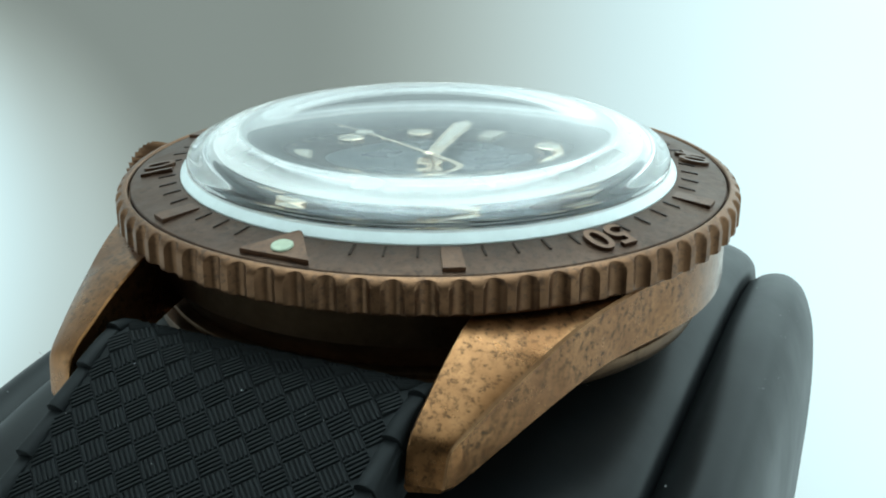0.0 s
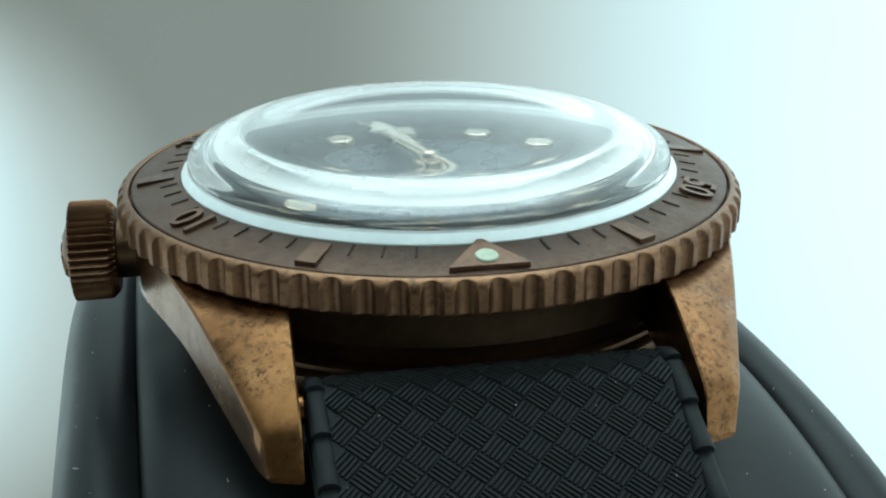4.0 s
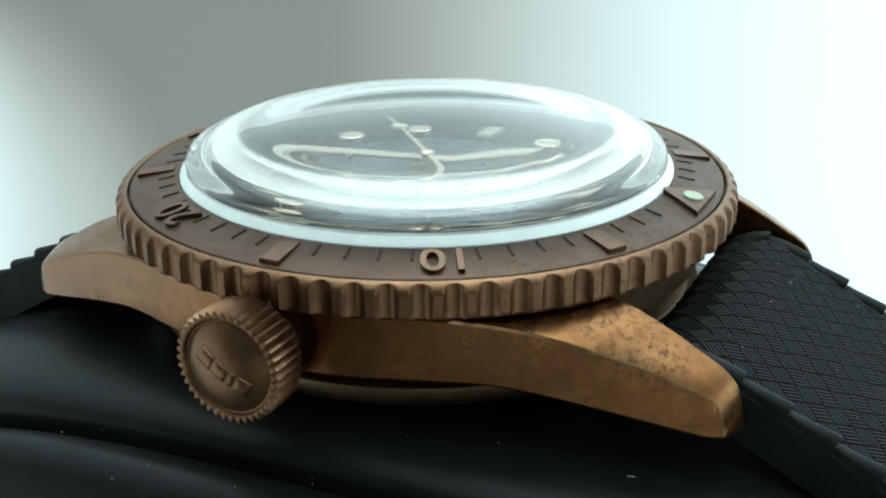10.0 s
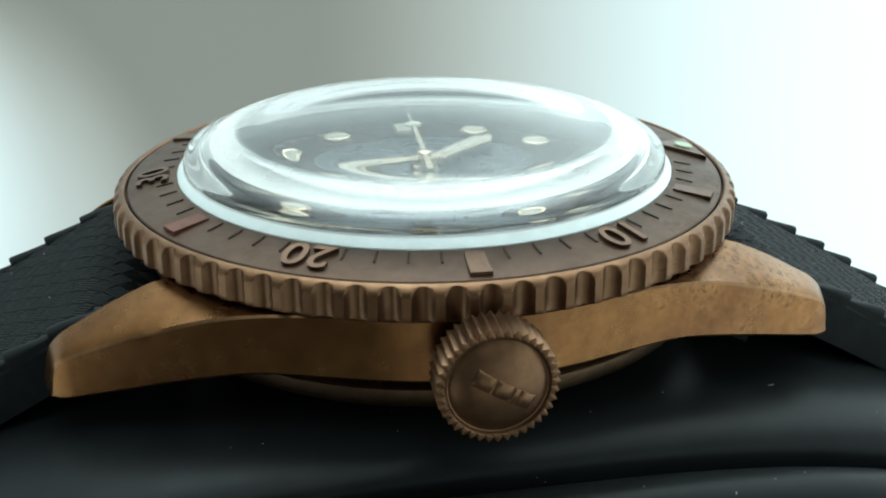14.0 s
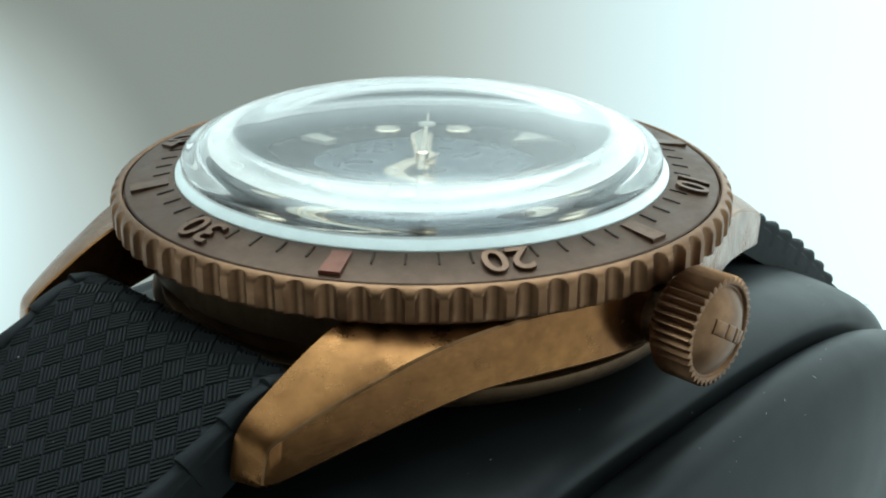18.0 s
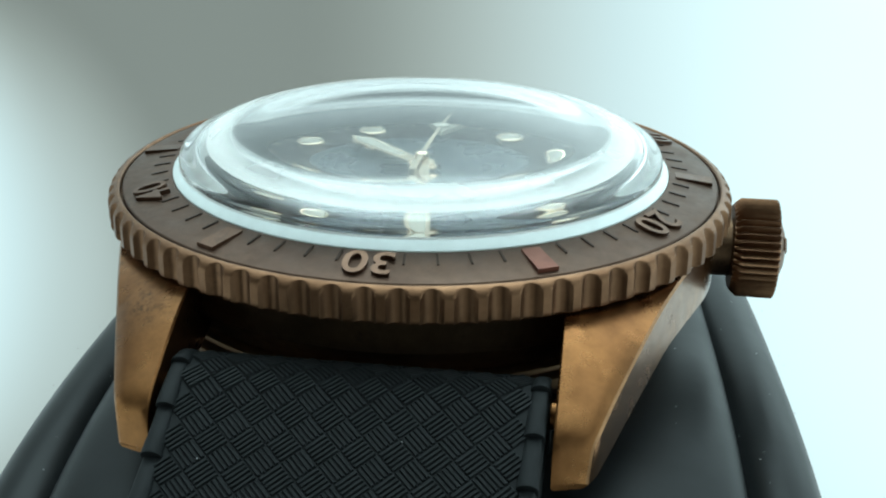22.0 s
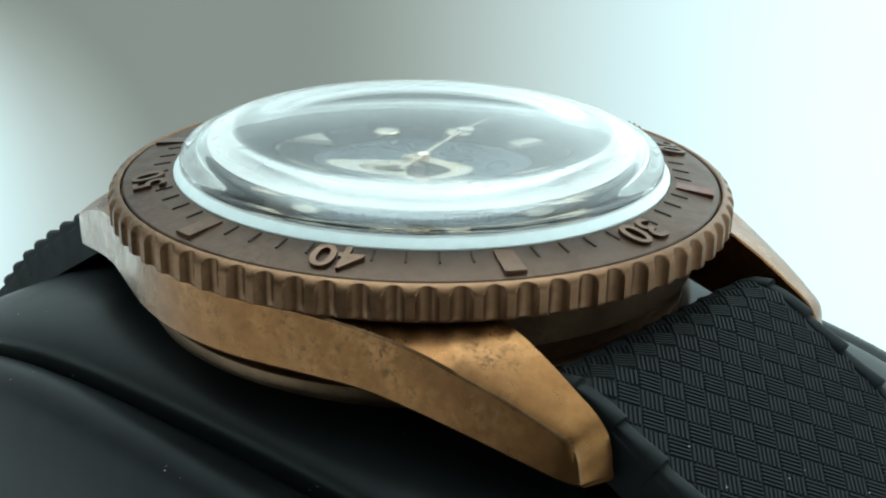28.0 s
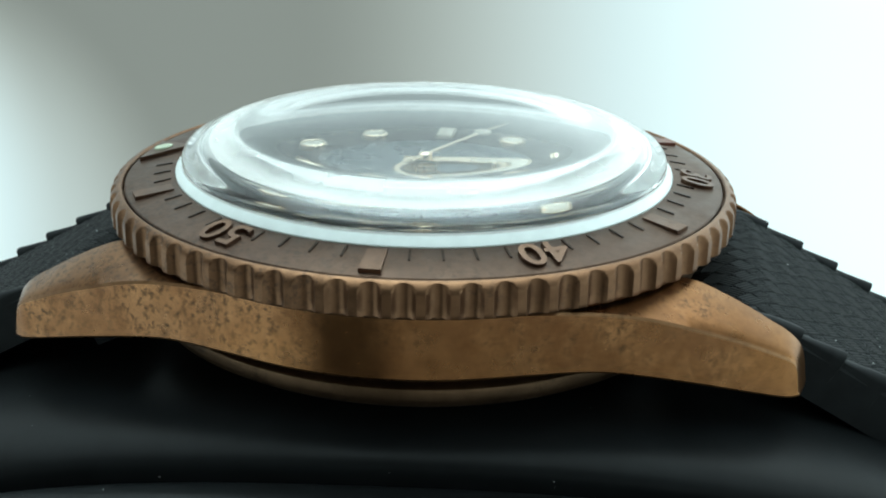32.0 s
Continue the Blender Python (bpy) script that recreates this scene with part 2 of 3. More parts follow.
def smooth_line(points, steps):
    """A smooth curve through points, with so many steps from point to point."""
    out = []
    for k in range(len(points) - 1):
        p = [points[min(max(k + i, 0), len(points) - 1)] for i in (-1, 0, 1, 2)]
        for i in range(steps):
            u = i / steps
            w = (-u ** 3 + 2 * u * u - u, 3 * u ** 3 - 5 * u * u + 2, -3 * u ** 3 + 4 * u * u + u, u ** 3 - u * u)
            out.append(tuple(sum(c * q[j] for c, q in zip(w, p)) / 2 for j in range(len(points[0]))))
    return out + [points[-1]]


# ---- the tent and the table ----
def build_setting():
    line = [(0.5, -4), (60, -4), (120, 0), (170, 4), (215, 16), (250, 40), (270, 75), (280, 120), (280, 190), (268, 250), (235, 310), (180, 355), (110, 380), (40, 388), (0.5, 389)]
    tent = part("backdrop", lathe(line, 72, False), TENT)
    tagged(tent, "white cloth light tent with glow patches put into its colour", "backdrop", kind="structure")
    turntable = part("turntable", disc(42, -3.5, 0, 96, 0.6), TABLE)
    tagged(turntable, "white round turntable under the cushion", "turntable")
    return turntable


# ---- the watch ----
def bezel_z(r):
    """Height of the insert's sloping face."""
    return -0.12 + (19.15 - r) * 0.54 / 3.15


def flute(a, r, z):
    """Round-bottomed flutes milled down the rim's edge; they arch where they leave the bevel."""
    u = ((math.degrees(a) - 90.7) / 5.0 + 0.5) % 1.0 - 0.5
    x = abs(u) * 1.745
    if x >= 0.61 or r < 19.2 or z > 0.2:
        return r
    return min(r, 20.17 - math.sqrt(0.62 ** 2 - x * x))


def section(y):
    """Half outline of the case's side in plan; its ridge, inner top and bottom heights there."""
    a = abs(y)
    xo = math.sqrt(19.2 ** 2 - a * a) if a < 6.4 else 18.1 - (a - 6.4) * 0.3476
    if a > 22.0:
        xo -= 0.14 * ((a - 22.0) / 1.25) ** 2
    zt = curve_value([(0, -2.15), (8, -2.2), (10.5, -2.35), (12.7, -2.62), (14.8, -3.08), (17.3, -3.9), (19.4, -4.65), (20.6, -5.15), (21.5, -5.55), (22.1, -5.84), (22.6, -6.12), (22.88, -6.45), (23.05, -7.1), (23.2, -8.2)], a)
    zi = curve_value([(0, -2.05), (12, -2.05), (14.5, -2.1), (17, -2.45), (18.5, -3.02), (20, -3.75), (21.2, -4.42), (21.8, -4.8), (22.2, -5.12), (22.5, -5.42), (22.8, -5.84), (23.0, -6.32), (23.12, -7.0), (23.25, -8.1)], a)
    zb = curve_value([(0, -5.95), (9, -5.95), (12, -6.05), (14.7, -6.55), (18, -7.35), (20.5, -8.0), (22.6, -8.5), (23.25, -8.5)], a)
    return xo, zt, zi, zb


def build_case(watch):
    case = part("case", lathe([(10, -2.0), (18.6, -2.0), (18.7, -2.15), (18.5, -2.3), (18.0, -2.4), (17.9, -2.55), (17.9, -4.7), (17.7, -4.9), (17.0, -5.7), (16.6, -6.4), (10, -6.4)], 160), BRONZE_SHADED, watch, "bronze case, brushed and spotted, shade between the lugs put into its colour")
    for side in (1, -1):
        bm = bmesh.new()
        ys = [23.25, 23.2, 23.13, 23.07, 23.0, 22.94, 22.87, 22.78, 22.65, 22.5, 22.35, 22.2, 22.0, 21.8, 21.6] + [21.4 - 0.5 * k for k in range(43)]
        ys = ys + [-v for v in reversed(ys)]
        rows = []
        for y in ys:
            xo, zt, zi, zb = section(y)
            xi = 10.3
            def top(x):
                u = (x - xi) / (xo - xi)
                return zi + (zt - zi) * (0.55 * u + 0.45 * u * u)
            line = [(xi, zb + 0.15), (xi, zi - 0.12), (xi + 0.1, top(xi + 0.1))] + [(xi + (xo - 0.12 - xi) * k, top(xi + (xo - 0.12 - xi) * k)) for k in (0.25, 0.5, 0.75, 1.0)]
            line += [(xo, zt - 0.12), (xo, (zt + zb) / 2), (xo, zb + 0.2), (xo - 0.2, zb), (xi + 0.15, zb)]
            reach = math.copysign(0.6 * max(0.0, (abs(y) - 21.5) / 1.75), y)
            rows.append([(side * x, y + reach * (xo - x) / (xo - xi), z) for x, z in line])
        vs = grid(bm, rows, False, True)
        worn = [bm.faces.get((vs[k][6], vs[k + 1][6], vs[k + 1][7], vs[k][7])) for k in range(len(vs) - 1)]
        for face in worn:
            face.material_index = 1
        for k in range(len(vs) - 1):
            for j in (7, 8):
                bm.faces.get((vs[k][j], vs[k + 1][j], vs[k + 1][j + 1], vs[k][j + 1])).material_index = 2
        bm.faces.new(vs[0])
        bm.faces.new(vs[-1])
        flank = part("lug_flank", bm, BRONZE, case, sharp=30)
        flank.data.materials.append(BRONZE_EDGE)
        flank.data.materials.append(BRONZE_FLANK)
    part("case_back", lathe([(5, -6.42), (17.2, -6.42), (17.35, -6.52), (17.35, -6.8), (17.8, -6.88), (17.95, -7.0), (17.95, -7.55), (17.7, -8.05), (17.0, -8.5), (13.5, -9.3), (5, -10.3)], 128), BRONZE_SHADED, watch, "dark bronze screwed case back")
    for s in (1, -1):
        bm = bmesh.new()
        bmesh.ops.create_cone(bm, cap_ends=True, segments=16, radius1=0.8, radius2=0.8, depth=21, matrix=pose(0, s * 19.6, -6.6, 0, 90, 0))
        part("spring_bar", bm, BRONZE, watch)


def text_mesh(text, size, depth, bold):
    cu = bpy.data.curves.new("text", "FONT")
    cu.body, cu.size, cu.extrude, cu.offset = text, size, depth / 2, bold
    cu.align_x, cu.align_y = "CENTER", "CENTER"
    ob = bpy.data.objects.new("text", cu)
    scene.collection.objects.link(ob)
    me = bpy.data.meshes.new_from_object(ob.evaluated_get(bpy.context.evaluated_depsgraph_get()))
    bpy.data.objects.remove(ob)
    bpy.data.curves.remove(cu)
    return me


def at_minute(minute, r, z, tip=0.0):
    """Pose on the bezel or the dial: y points outward at that minute."""
    a = radians(90 - 6 * minute)
    return pose(r * math.cos(a) * MM, r * math.sin(a) * MM, z * MM, 0, 0, math.degrees(a) - 90) @ pose(0, 0, 0, tip, 0, 0)


def arc_bar(half, r0, r1, up, low=1.0):
    """A bar on the sloping bezel, centred at minute 0; half: half its angle."""
    bm = bmesh.new()
    bot, top = [], []
    for a, r, up in ((-half, r0, up * low), (half, r0, up * low), (half, r1, up), (-half, r1, up)):
        q = radians(90 + a)
        bot.append((r * math.cos(q), r * math.sin(q), bezel_z(r) - 0.1))
        top.append((r * math.cos(q), r * math.sin(q), bezel_z(r) + up))
    vs = grid(bm, [bot, top], False, True)
    bm.faces.new(vs[0])
    bm.faces.new(vs[1])
    return bm


def build_bezel(watch):
    bevel = [(19.26, -0.12), (19.33, -0.07), (19.45, -0.09), (19.6, -0.15), (19.76, -0.26), (19.89, -0.42), (19.97, -0.6), (20.0, -0.8)]
    prof = [(19.22, -0.7), (19.22, -0.18)] + smooth_line(bevel, 3) + [(20.0, -1.3), (20.0, -1.7), (20.0, -1.9), (19.96, -1.98), (19.85, -2.03), (19.57, -2.07), (19.53, -2.12), (19.5, -2.2), (19.0, -2.22), (16.0, -2.22), (16.0, -0.7)]
    bezel = part("bezel", lathe(prof, 72 * 18, True, flute), BRONZE_RIM, watch, "fluted bronze bezel ring", 30)
    insert = part("insert", lathe([(15.97, -0.62), (15.97, bezel_z(15.97) - 0.03), (16.03, bezel_z(16.03)), (19.02, bezel_z(19.02)), (19.1, bezel_z(19.1) - 0.07), (19.1, -0.62)], 240), INSERT, bezel, "dark brown bronze bezel insert")
    bar = part("bar_marker", arc_bar(1.84, 16.4, 18.72, 0.24, 0.4), BRONZE_MARK, bezel, "raised bronze bar", 20)
    for k in (15, 35, 45, 55):
        again(bar, pose(0, 0, 0, 0, 0, -6 * k))
    reddish = part("bar_marker", arc_bar(1.84, 16.4, 18.72, 0.24, 0.4), BRONZE_RED, bezel, "raised bronze bar with red tarnish", 20)
    reddish.matrix_basis = pose(0, 0, 0, 0, 0, -150)
    bar.matrix_basis = pose(0, 0, 0, 0, 0, -30)
    tri = bmesh.new()
    pts = [(-6.6, 18.62), (6.6, 18.62), (0.5, 15.95), (-0.5, 15.95)]
    rings = [[(r * math.sin(radians(a)), r * math.cos(radians(a)) + (0.12 if abs(a) > 3 else 0), bezel_z(r) + u) for a, r in pts] for u in (-0.1, 0.26)]
    vs = grid(tri, rings, False, True)
    tri.faces.new(vs[0])
    tri.faces.new(vs[1])
    triangle = part("triangle_marker", tri, BRONZE_MARK, bezel, "raised bronze triangle at zero", 20)
    pip = part("lume_pip", disc(0.62, 0, 0.16, 32, 0.06), LUME_GREEN, triangle, "pale green luminous dot")
    pip.matrix_basis = at_minute(0, 17.75, bezel_z(17.75) + 0.22, -11)
    # raised strip for an engraved line; the groove's shade is its colour
    tick = part("minute_mark", arc_bar(0.21, 16.25, 17.3, 0.06), GROOVE_SHADE, bezel, "thin raised minute line coloured dark like a groove's shade", 20)
    first = True
    for k in range(60):
        if k % 5 and k not in (1, 59) and k % 10 not in (0,):
            if first:
                tick.matrix_basis, first = pose(0, 0, 0, 0, 0, -6 * k), False
            else:
                again(tick, pose(0, 0, 0, 0, 0, -6 * k))
    for k in (10, 20, 30, 40, 50):
        me = text_mesh(str(k), 2.9 * MM, 0.30 * MM, 0.03 * MM)
        num = finish("numeral", me, BRONZE_MARK, bezel, "raised bronze numeral", 30)
        num.matrix_basis = at_minute(k, 17.35, bezel_z(17.35) + 0.08, -11.1)


def build_crystal(watch):
    """Box crystal: rounded shoulders outside, a flatter dome inside; most of its rim's white is painted on."""
    outer = [(max(14.3 * k / 40, 0.003), 3.891 - (14.3 * k / 40) ** 2 / 181.6 - 0.02 * max(14.3 * k / 40 - 10.595, 0) ** 2.449) for k in range(41)]
    edge = outer[-1][1]
    slope = (outer[-1][1] - outer[-2][1]) / (outer[-1][0] - outer[-2][0])
    b = ((14.3, edge), (14.95, edge + 0.65 * slope), (15.53, 1.84), (15.53, 1.2))
    for k in range(1, 13):
        u = k / 12
        w = ((1 - u) ** 3, 3 * (1 - u) ** 2 * u, 3 * (1 - u) * u * u, u ** 3)
        outer.append((sum(c * p[0] for c, p in zip(w, b)), sum(c * p[1] for c, p in zip(w, b))))
    outer += [(15.53, 0.5), (15.53, -1.4)]
    # inside: a flat dome that rolls over into a steep wall, like a bubble
    turn_r, wall_r, foot_z = 10.5, 14.17, 0.68
    turn_z = 2.486 - turn_r ** 2 / 148.9
    inner = [(max(turn_r * k / 30, 0.003), 2.486 - (turn_r * k / 30) ** 2 / 148.9) for k in range(31)]
    fall = 2 * turn_r / 148.9
    c = ((turn_r, turn_z), (turn_r + 0.55 * (wall_r - turn_r), turn_z - 0.55 * (wall_r - turn_r) * fall), (wall_r, turn_z - 0.4 * (turn_z - foot_z)), (wall_r, foot_z))
    for k in range(1, 25):
        u = k / 24
        w = ((1 - u) ** 3, 3 * (1 - u) ** 2 * u, 3 * (1 - u) * u * u, u ** 3)
        inner.append((sum(q * p[0] for q, p in zip(w, c)), sum(q * p[1] for q, p in zip(w, c))))
    inner += [(wall_r, -1.4)]
    bm = lathe(outer + inner[::-1], 720)
    # inner bevel faces carry painted light instead of many-bounce refraction
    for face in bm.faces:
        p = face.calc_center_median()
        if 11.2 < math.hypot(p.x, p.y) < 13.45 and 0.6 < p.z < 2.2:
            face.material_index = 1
    crystal = part("crystal", bm, GLASS, watch, "clear domed watch crystal, light painted white on its bevel, shoulder and foot", 80)
    crystal.data.materials.append(GLASS_LIT)
    crystal.visible_shadow = False
    # white sleeve and floor under the glass, added to brighten the crystal's foot
    part("gasket", lathe([(14.3, -1.46), (15.95, -1.46), (15.95, 0.47), (15.9, 0.54), (15.77, 0.72), (15.56, 0.95), (15.56, -1.42), (14.3, -1.42)], 160), GASKET, watch, "white crystal gasket with a floor added to brighten the glass")


def build_dial(watch):
    dial = part("dial", disc(13.4, -2.2, -1.45, 128), DIAL, watch, "dark blue dial with gold indices")
    part("dial_centre", disc(8.3, -1.5, -1.42, 96), DIAL_MID, dial, "blue-grey sunburst dial centre")
    part("flange", lathe([(12.95, -1.5), (13.0, -1.45), (13.22, 0.34), (13.26, 0.38), (13.33, 0.38), (13.33, -1.5)], 128), BLACK, watch, "dark flange round the dial")
    # black ring added to block the white gasket's brightness behind the glass wall
    part("light_block_ring", lathe([(13.4, -1.38), (13.4, 0.0), (13.46, 0.06), (14.0, 0.06), (14.07, 0.0), (14.07, -1.38)], 128), BLACK, watch, "black ring added inside the crystal to block light")
    dot = part("index", disc(0.85, -1.45, -1.1, 32, 0.1), LUME, dial, "round cream hour index")
    rim = part("index_rim", lathe([(0.82, -1.45), (1.0, -1.45), (1.0, -1.15), (0.9, -1.07), (0.82, -1.1)], 32), GOLD, dot)
    first = True
    for h in (1, 2, 4, 5, 7, 8, 10, 11):
        a = radians(90 - 30 * h)
        m = pose(10.2 * math.cos(a) * MM, 10.2 * math.sin(a) * MM, 0)
        if first:
            dot.matrix_basis, first = m, False
        else:
            d = again(dot, m)
            again(rim, Matrix.Identity(4), d)
    for h in (3, 6, 9):
        bar = part("index", prism([(-0.6, 9.3), (0.6, 9.3), (0.6, 11.9), (-0.6, 11.9)], -1.45, -1.1, 0.1), LUME, dial, "cream bar index")
        bar.matrix_basis = pose(0, 0, 0, 0, 0, -30 * h)
    part("index", prism([(-1.2, 11.9), (1.2, 11.9), (0.0, 9.1)], -1.45, -1.1, 0.1), LUME, dial, "cream triangle index at twelve")
    tick = part("minute_track_mark", prism([(-0.06, 12.1), (0.06, 12.1), (0.06, 12.8), (-0.06, 12.8)], -1.45, -1.42), LUME, dial)
    for k in range(1, 60):
        again(tick, pose(0, 0, 0, 0, 0, -6 * k))


def build_pointers(watch):
    def outline(w0, w1, y0, y1, tip):
        return [(-w0, y0), (w0, y0), (w1, y1), (0.0, tip), (-w1, y1)]
    hour = part("hour_hand", prism(outline(0.42, 0.85, -1.2, 7.0, 8.4), -0.95, -0.75, 0.06), GOLD, watch, "broad gold hour hand")
    part("lume_fill", prism(outline(0.3, 0.55, 2.2, 6.8, 7.8), -0.8, -0.72), LUME, hour)
    minute = part("minute_hand", prism(outline(0.45, 0.8, -1.4, 10.9, 12.5), -0.6, -0.4, 0.06), GOLD, watch, "broad gold minute hand")
    part("lume_fill", prism(outline(0.28, 0.5, 3.0, 10.7, 11.9), -0.45, -0.37), LUME, minute)
    sweep = part("second_hand", prism([(-0.2, -3.4), (0.2, -3.4), (0.08, 12.2), (-0.08, 12.2)], -0.2, -0.08), GOLD, watch, "thin gold second hand with a round tip")
    dot = part("lume_dot", disc(0.62, -0.22, -0.02, 24, 0.05), LUME, sweep)
    dot.location = (0, 7.6 * MM, 0)
    part("pinion", lathe([(0.003, -1.45), (0.9, -1.45), (0.9, -0.7), (0.45, -0.65), (0.45, -0.02), (0.3, 0.06), (0.003, 0.08)], 24, False), GOLD, watch)
    return hour, minute, sweep


def build_crown(watch):
    n = 40
    def knurl(a, r, z):
        k = (a / math.tau * n) % 1.0
        return r - 0.3 * (1 - abs(2 * k - 1)) if r > 2.8 else r
    prof = [(0.004, 0.0), (2.2, 0.0), (2.7, 0.06), (2.95, 0.28), (3.18, 0.55), (3.2, 2.74), (3.16, 2.84), (2.98, 2.88), (2.74, 2.86), (2.68, 2.8), (2.62, 2.68), (2.54, 2.66), (2.44, 2.72), (2.2, 2.89), (1.8, 3.13), (1.2, 3.35), (0.6, 3.45), (0.004, 3.48)]
    bm = lathe(prof, n * 8, False, knurl)
    crown = part("crown", bm, BRONZE_RIM, watch, "knurled bronze winding crown with a domed face", 32)
    crown.matrix_basis = pose(20.22 * MM, 0, -4.22 * MM, 0, 90, 0)
    # four plain raised blocks in place of the emblem, curved with the dome
    c, q = math.cos(radians(59.6)), math.sin(radians(59.6))
    for start, wide in ((-1.68, 0.98), (-0.55, 0.86), (0.44, 0.3), (0.88, 0.8)):
        bm = bmesh.new()
        rows = []
        for k in range(7):
            u = start + wide * k / 6
            thin = 0.35 if k in (0, 6) else 1.0
            row = []
            for v, up in ((-0.43, -0.12), (-0.42, 0.05), (-0.36, 0.11), (0.36, 0.11), (0.42, 0.05), (0.43, -0.12)):
                x, y = u * c - v * q - 0.05, u * q + v * c + 0.16
                row.append((x, y, 3.48 - 0.09 * (x * x + y * y) + (up * thin if up > 0 else up)))
            rows.append(row)
        vs = grid(bm, rows, False, True)
        bm.faces.new(vs[0])
        bm.faces.new(vs[-1])
        part("emblem_block", bm, BRONZE_RIM, crown, "raised plain block on the crown", 50)
    part("crown_tube", disc(1.9, -3.0, 0.2, 32), BRONZE_SHADED, crown)


# ---- strap ----
STRAP_LIFT = {1: 0.0, -1: 0.35}


STRAP_LINE = smooth_line([(16.3, -8.4), (16.9, -7.2), (17.6, -6.3), (18.8, -5.4), (20.2, -5.05), (21.6, -5.3), (23.5, -6.3), (26, -7.65), (30, -9.9), (35, -12.85), (40, -16.4), (45, -21.1), (49, -28.0), (51.3, -36.0), (52, -46.0), (52, -58)], 8)


def strap_path(s):
    """Top of the strap: outward distance and height at s millimetres from its start, and its slope in degrees."""
    for (y0, z0), (y1, z1) in zip(STRAP_LINE, STRAP_LINE[1:]):
        d = math.hypot(y1 - y0, z1 - z0)
        if s <= d:
            u = s / d
            return y0 + (y1 - y0) * u, z0 + (z1 - z0) * u, math.degrees(math.atan2(z1 - z0, y1 - y0))
        s -= d
    return (*STRAP_LINE[-1], -88.0)


def on_strap(x, s, d, side, turn=0.0):
    """Pose on the strap's face: x across, s along, d above it; turn in its plane."""
    y, z, a = strap_path(s)
    z += STRAP_LIFT[side]
    b = radians(a)
    m = pose(x * MM, (y - math.sin(b) * d) * MM, (z + math.cos(b) * d) * MM, a, 0, 0) @ pose(0, 0, 0, 0, 0, turn)
    return pose(0, 0, 0, 0, 0, 0 if side > 0 else 180) @ m


def half_width(s):
    """The strap narrows away from the watch."""
    return 10.0 - 0.03 * min(max(s - 5, 0), 40)


def ridges(bm, m):
    """Five low ridges of one weave block."""
    for k in range(5):
        v = (k - 2) * 0.257
        pts = [(-0.64, v - 0.108, 0), (0.64, v - 0.108, 0), (0.64, v + 0.108, 0), (-0.64, v + 0.108, 0), (-0.58, v - 0.056, 0.118), (0.58, v - 0.056, 0.118), (0.58, v + 0.056, 0.118), (-0.58, v + 0.056, 0.118)]
        q = [bm.verts.new(m @ Vector(p)) for p in pts]
        for f in ((4, 5, 6, 7), (0, 1, 5, 4), (1, 2, 6, 5), (2, 3, 7, 6), (3, 0, 4, 7)):
            bm.faces.new([q[i] for i in f])


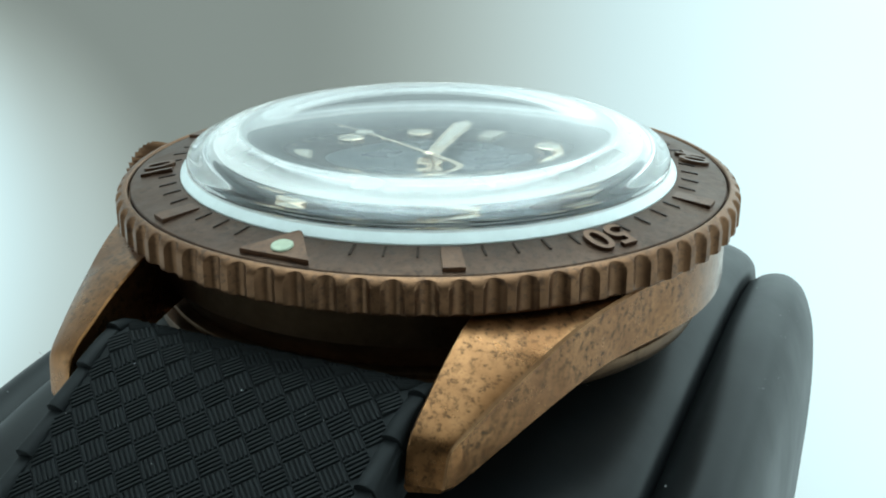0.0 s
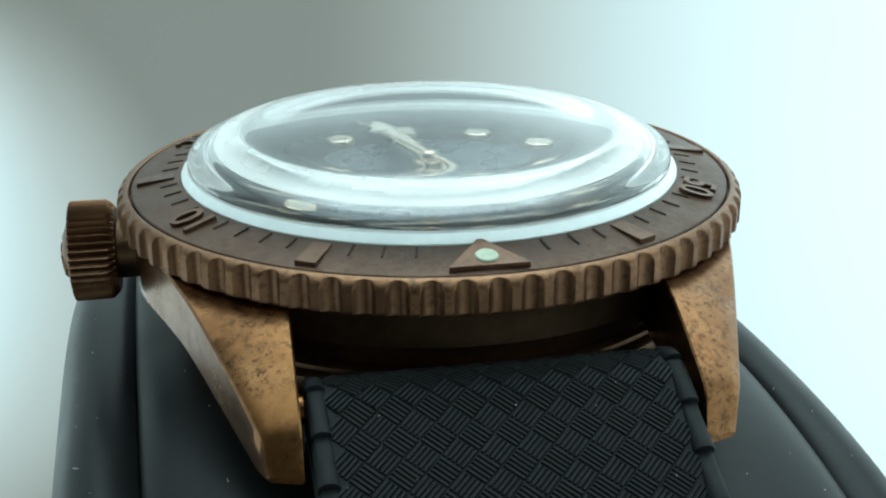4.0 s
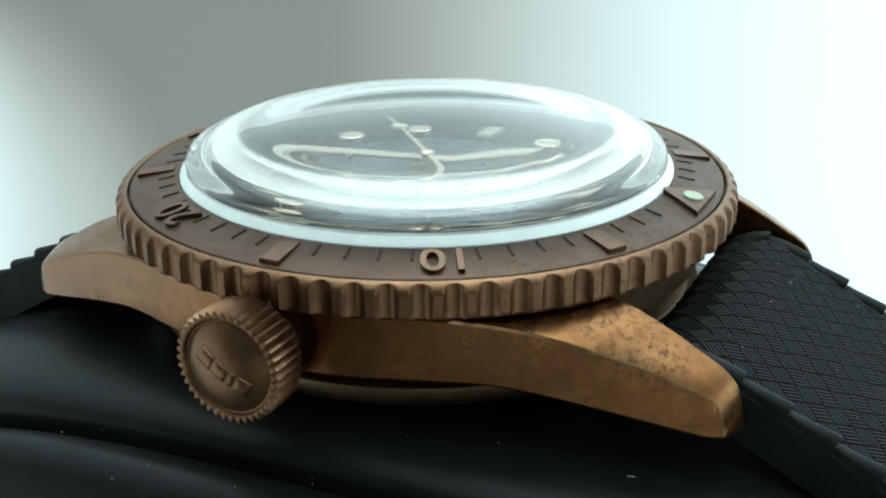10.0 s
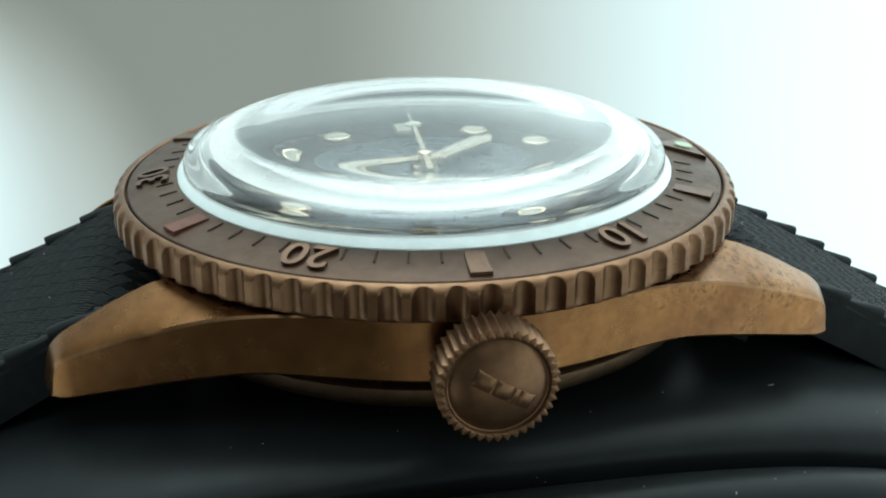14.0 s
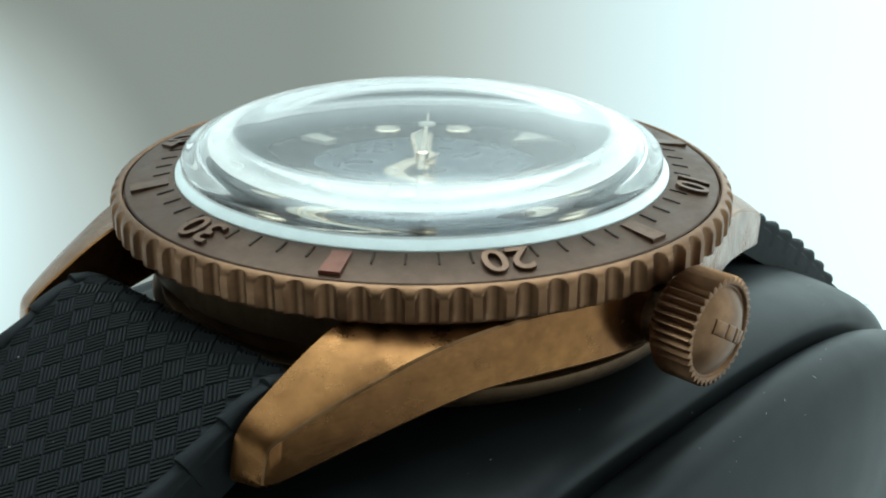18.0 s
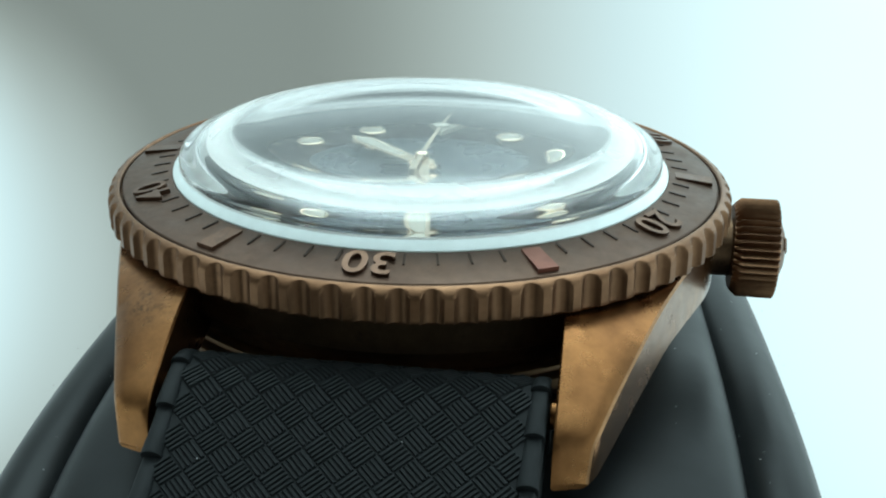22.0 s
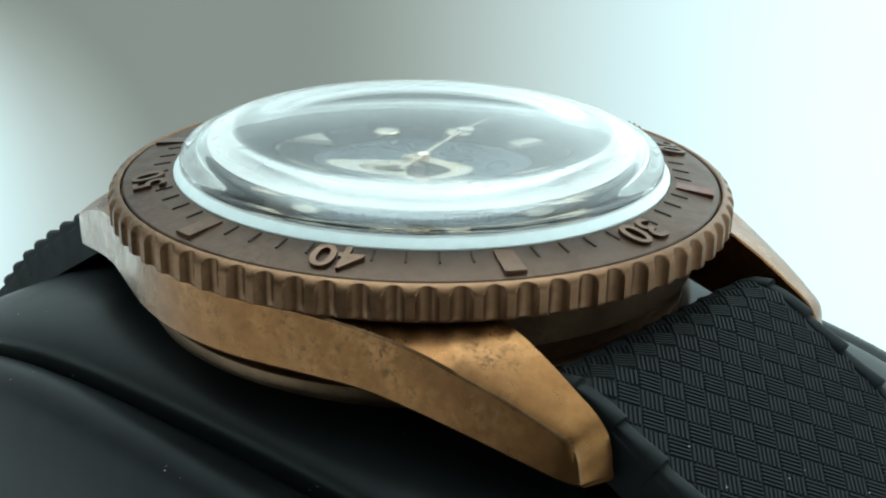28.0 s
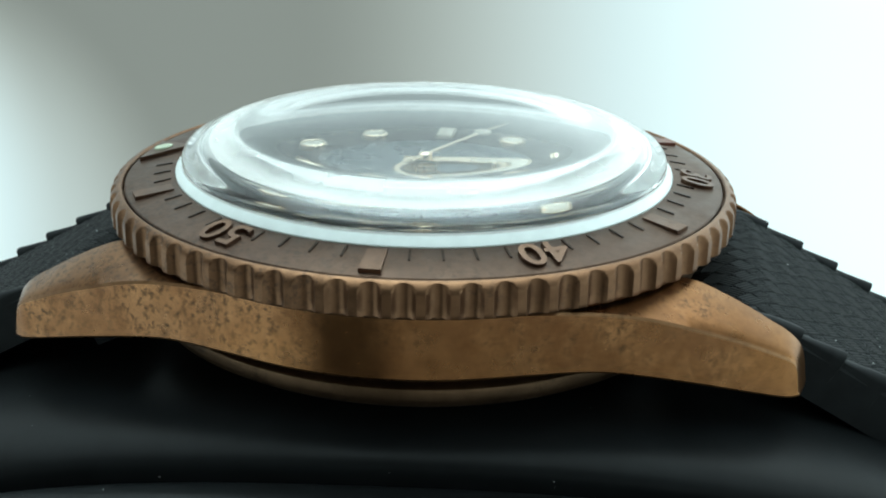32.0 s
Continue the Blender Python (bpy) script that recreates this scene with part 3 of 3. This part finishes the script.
def build_strap(watch, s):
    bm = bmesh.new()
    rows = []
    for k in range(0, 126):
        y, z, a = strap_path(k * 0.5)
        z += STRAP_LIFT[s]
        n = (-math.sin(radians(a)), math.cos(radians(a)))
        w = half_width(k * 0.5)
        row = []
        for x, d in ((-w, -0.45), (-w + 0.25, -0.1), (-w + 1.05, 0.0), (w - 1.05, 0.0), (w - 0.25, -0.1), (w, -0.45), (w, -3.0), (-w, -3.0)):
            row.append((x * s, s * (y + n[0] * d), z + n[1] * d))
        rows.append(row)
    vs = grid(bm, rows, False, True)
    bm.faces.new(vs[0])
    bm.faces.new(vs[-1])
    strap = part("strap", bm, RUBBER, watch, "black rubber strap with a basket-weave face")
    # weave: blocks of four ridges, alternately turned, on a lattice at 45 degrees
    bm = bmesh.new()
    ridges(bm, Matrix.Identity(4))
    block, rest, made = None, bmesh.new(), 0
    step = 1.32
    for i in range(-8, 60):
        for j in range(-8, 60):
            x, along = (i - j) * step * 0.7071, (i + j) * step * 0.7071 + 0.3
            if abs(x) > half_width(along) - 0.85 or not 2.6 < along < 58:
                continue
            m = on_strap(x, along, 0.0, s, 45 if (i + j) % 2 else -45)
            if along < 29.2 and made < 300:
                made += 1
                if block is None:
                    block = part("weave_block", bm, RUBBER, strap, sharp=25)
                    block.matrix_basis = m
                else:
                    again(block, m)
            else:
                ridges(rest, Matrix.Scale(1 / MM, 4) @ m @ Matrix.Scale(MM, 4))
    tagged(part("weave", rest, RUBBER, strap, "rest of the basket weave", 25), kind="stuff")
    # stepped border: round beads that widen and rise away from the watch
    long = 2.9
    for q in (1, -1):
        for k in range(20):
            bm = bmesh.new()
            rows = []
            for u, wide, up in ((0.0, 0.38, 0.06), (0.8, 0.43, 0.22), (1.7, 0.49, 0.42), (2.72, 0.58, 0.66), (2.87, 0.58, 0.65), (2.9, 0.52, 0.4)):
                y, z, a = strap_path(3.1 + k * long + u)
                z += STRAP_LIFT[s]
                out, rise = -math.sin(radians(a)), math.cos(radians(a))
                mid = half_width(3.1 + k * long + u) - 0.52
                grow = min(1.0, 0.5 + 0.12 * k)
                up, wide = 0.16 + (up - 0.16) * grow, 0.46 + (wide - 0.46) * grow
                line = [(mid + wide, -1.5)] + [(mid + wide * math.cos(radians(b)), up * math.sin(radians(b))) for b in range(0, 181, 20)] + [(mid - wide, -1.5)]
                rows.append([(q * x, s * (y + out * d), z + rise * d) for x, d in line])
            vs = grid(bm, rows, False, True)
            bm.faces.new(vs[0])
            bm.faces.new(vs[-1])
            part("border_step", bm, RUBBER, strap, sharp=45)
    # dust
    rng = random.Random(3 + s)
    bm = bmesh.new()
    for k in range(30):
        m = on_strap(rng.uniform(-8.5, 8.5), rng.uniform(5, 40), 0.13, s)
        size = rng.uniform(0.02, 0.06)
        bmesh.ops.create_icosphere(bm, subdivisions=1, radius=size, matrix=Matrix.Scale(1 / MM, 4) @ m @ Matrix.Scale(MM, 4))
    tagged(part("dust", bm, LINT, strap, "pale specks of dust"), kind="stuff")
    return strap


# ---- cushion ----
def build_cushion():
    cushion = new("watch_cushion")
    seam, tall, low = 19.16, 43.7, 38.6

    def ring(x, d, lean):
        """One turn round the pillow: squarish, longer towards six, narrower towards its ends and its foot."""
        out = []
        for k in range(240):
            a = math.tau * k / 240
            c, q = math.cos(a), math.sin(a)
            c, q = math.copysign(abs(c) ** 0.4606, c), math.copysign(abs(q) ** 0.7587, q)
            long = 45.38 if q > 0 else 47.96
            across = x * (1 + lean * q * q - 0.005 * q ** 3 - 0.233 * (1 - max(c, 0.0)))
            out.append((across, (long - d) * q, -tall + ((tall if c > 0 else low) - d) * c))
        return out
    middle = [(0, 0), (9, 0.0), (13.5, 0.15), (16, 0.45), (17.6, 0.85), (18.55, 1.35), (19.05, 1.95), (19.14, 2.8), (19.14, 3.9)]
    bm = bmesh.new()
    middle = smooth_line(middle, 3)
    prof = [(-x, d) for x, d in reversed(middle)] + middle[1:]
    vs = grid(bm, [ring(x, d, -0.013 * abs(x) / seam) for x, d in prof], False, True)
    bm.faces.new(vs[0])
    bm.faces.new(vs[-1])
    part("body", bm, LEATHER, cushion, "smooth black middle of the cushion", 60)
    for s in (1, -1):
        bm = bmesh.new()
        prof = [(0, 2.6), (0.04, 2.0), (0.3, 1.75), (0.9, 1.35), (1.7, 1.1), (2.6, 1.05), (3.5, 1.35), (4.3, 2.0), (5.0, 3.2), (5.6, 4.9), (6.0, 7.2), (6.25, 10), (6.32, 14), (6.2, 20), (5.7, 28)]
        prof = smooth_line(prof, 4)
        vs = grid(bm, [ring(s * (seam + 0.934 * x), d + 1.28, -0.013 + 0.046 * x / 6.32) for x, d in prof], False, True)
        bm.faces.new(vs[0])
        bm.faces.new(vs[-1])
        part("side_panel", bm, LEATHER, cushion, "puffed black side panel", 60)
    # lint: short pale fibres and specks on the cushion
    rng = random.Random(7)
    bm = bmesh.new()
    for k in range(240):
        x, y = rng.uniform(-24, 24), rng.uniform(-34, 34)
        q = abs(y / 45.38)
        d = 2.35 if abs(x) > 18.5 else 0.2 + max(abs(x) - 14, 0) ** 2 * 0.07
        z = -tall + (tall - d) * (1 - q ** 2.636) ** 0.2303 - (max(abs(x) - 21.5, 0) ** 2) * 0.16 + 0.05
        size = rng.uniform(0.025, 0.055)
        if k % 14 == 0:
            turn, reach = rng.uniform(0, math.tau), rng.uniform(0.15, 0.35)
            m = Matrix.Translation((x, y, z)) @ Matrix.Rotation(turn, 4, "Z") @ Matrix.Diagonal((reach, 0.025, 0.025, 1))
        else:
            m = Matrix.Translation((x, y, z)) @ Matrix.Diagonal((size, size * rng.uniform(0.6, 1.4), size * 0.6, 1))
        bmesh.ops.create_icosphere(bm, subdivisions=1, radius=1.0, matrix=m)
    tagged(part("lint", bm, LINT, cushion, "pale specks and fibres of lint"), kind="stuff")
    tagged(cushion, "black padded watch cushion with seamed side panels", "cushion")
    return cushion


turntable = build_setting()
watch = new("wristwatch")
tagged(watch, "bronze diver's wristwatch with domed crystal and black rubber strap", "watch")
build_case(watch)
build_bezel(watch)
build_crystal(watch)
build_dial(watch)
hour_hand, minute_hand, second_hand = build_pointers(watch)
build_crown(watch)
for side in (1, -1):
    build_strap(watch, side)
cushion = build_cushion()


def motions():
    times = [k * 1.0 for k in range(33)]
    def turned(t, m):
        return pose(0, 0, TOP, 0, 0, theta(t)) @ m
    lie = pose(-0.000258, 0, 0) @ pose(0, 0, 0, 0.669, 0, 0) @ pose(0, 0, 0, 0, 0.579, 0)
    walk(watch, [(t, turned(t, lie)) for t in times])
    walk(turntable, [(t, pose(0, 0, 0, 0, 0, theta(t))) for t in times])
    rest = pose(0.00023, 0.00205, -0.00948, -0.83, 0.13, 3.52)
    walk(cushion, [(t, turned(t, rest)) for t in times])
    walk(second_hand, [(t, pose(0, 0, 0, 0, 0, -2.15 * (t - 17.0) - theta(t))) for t in times])
    walk(minute_hand, [(t, pose(0, 0, 0, 0, 0, -6 * (28.0 + t / 30.0))) for t in times])
    walk(hour_hand, [(t, pose(0, 0, 0, 0, 0, -30 * (10.467 + t / 1800.0))) for t in times])


motions()
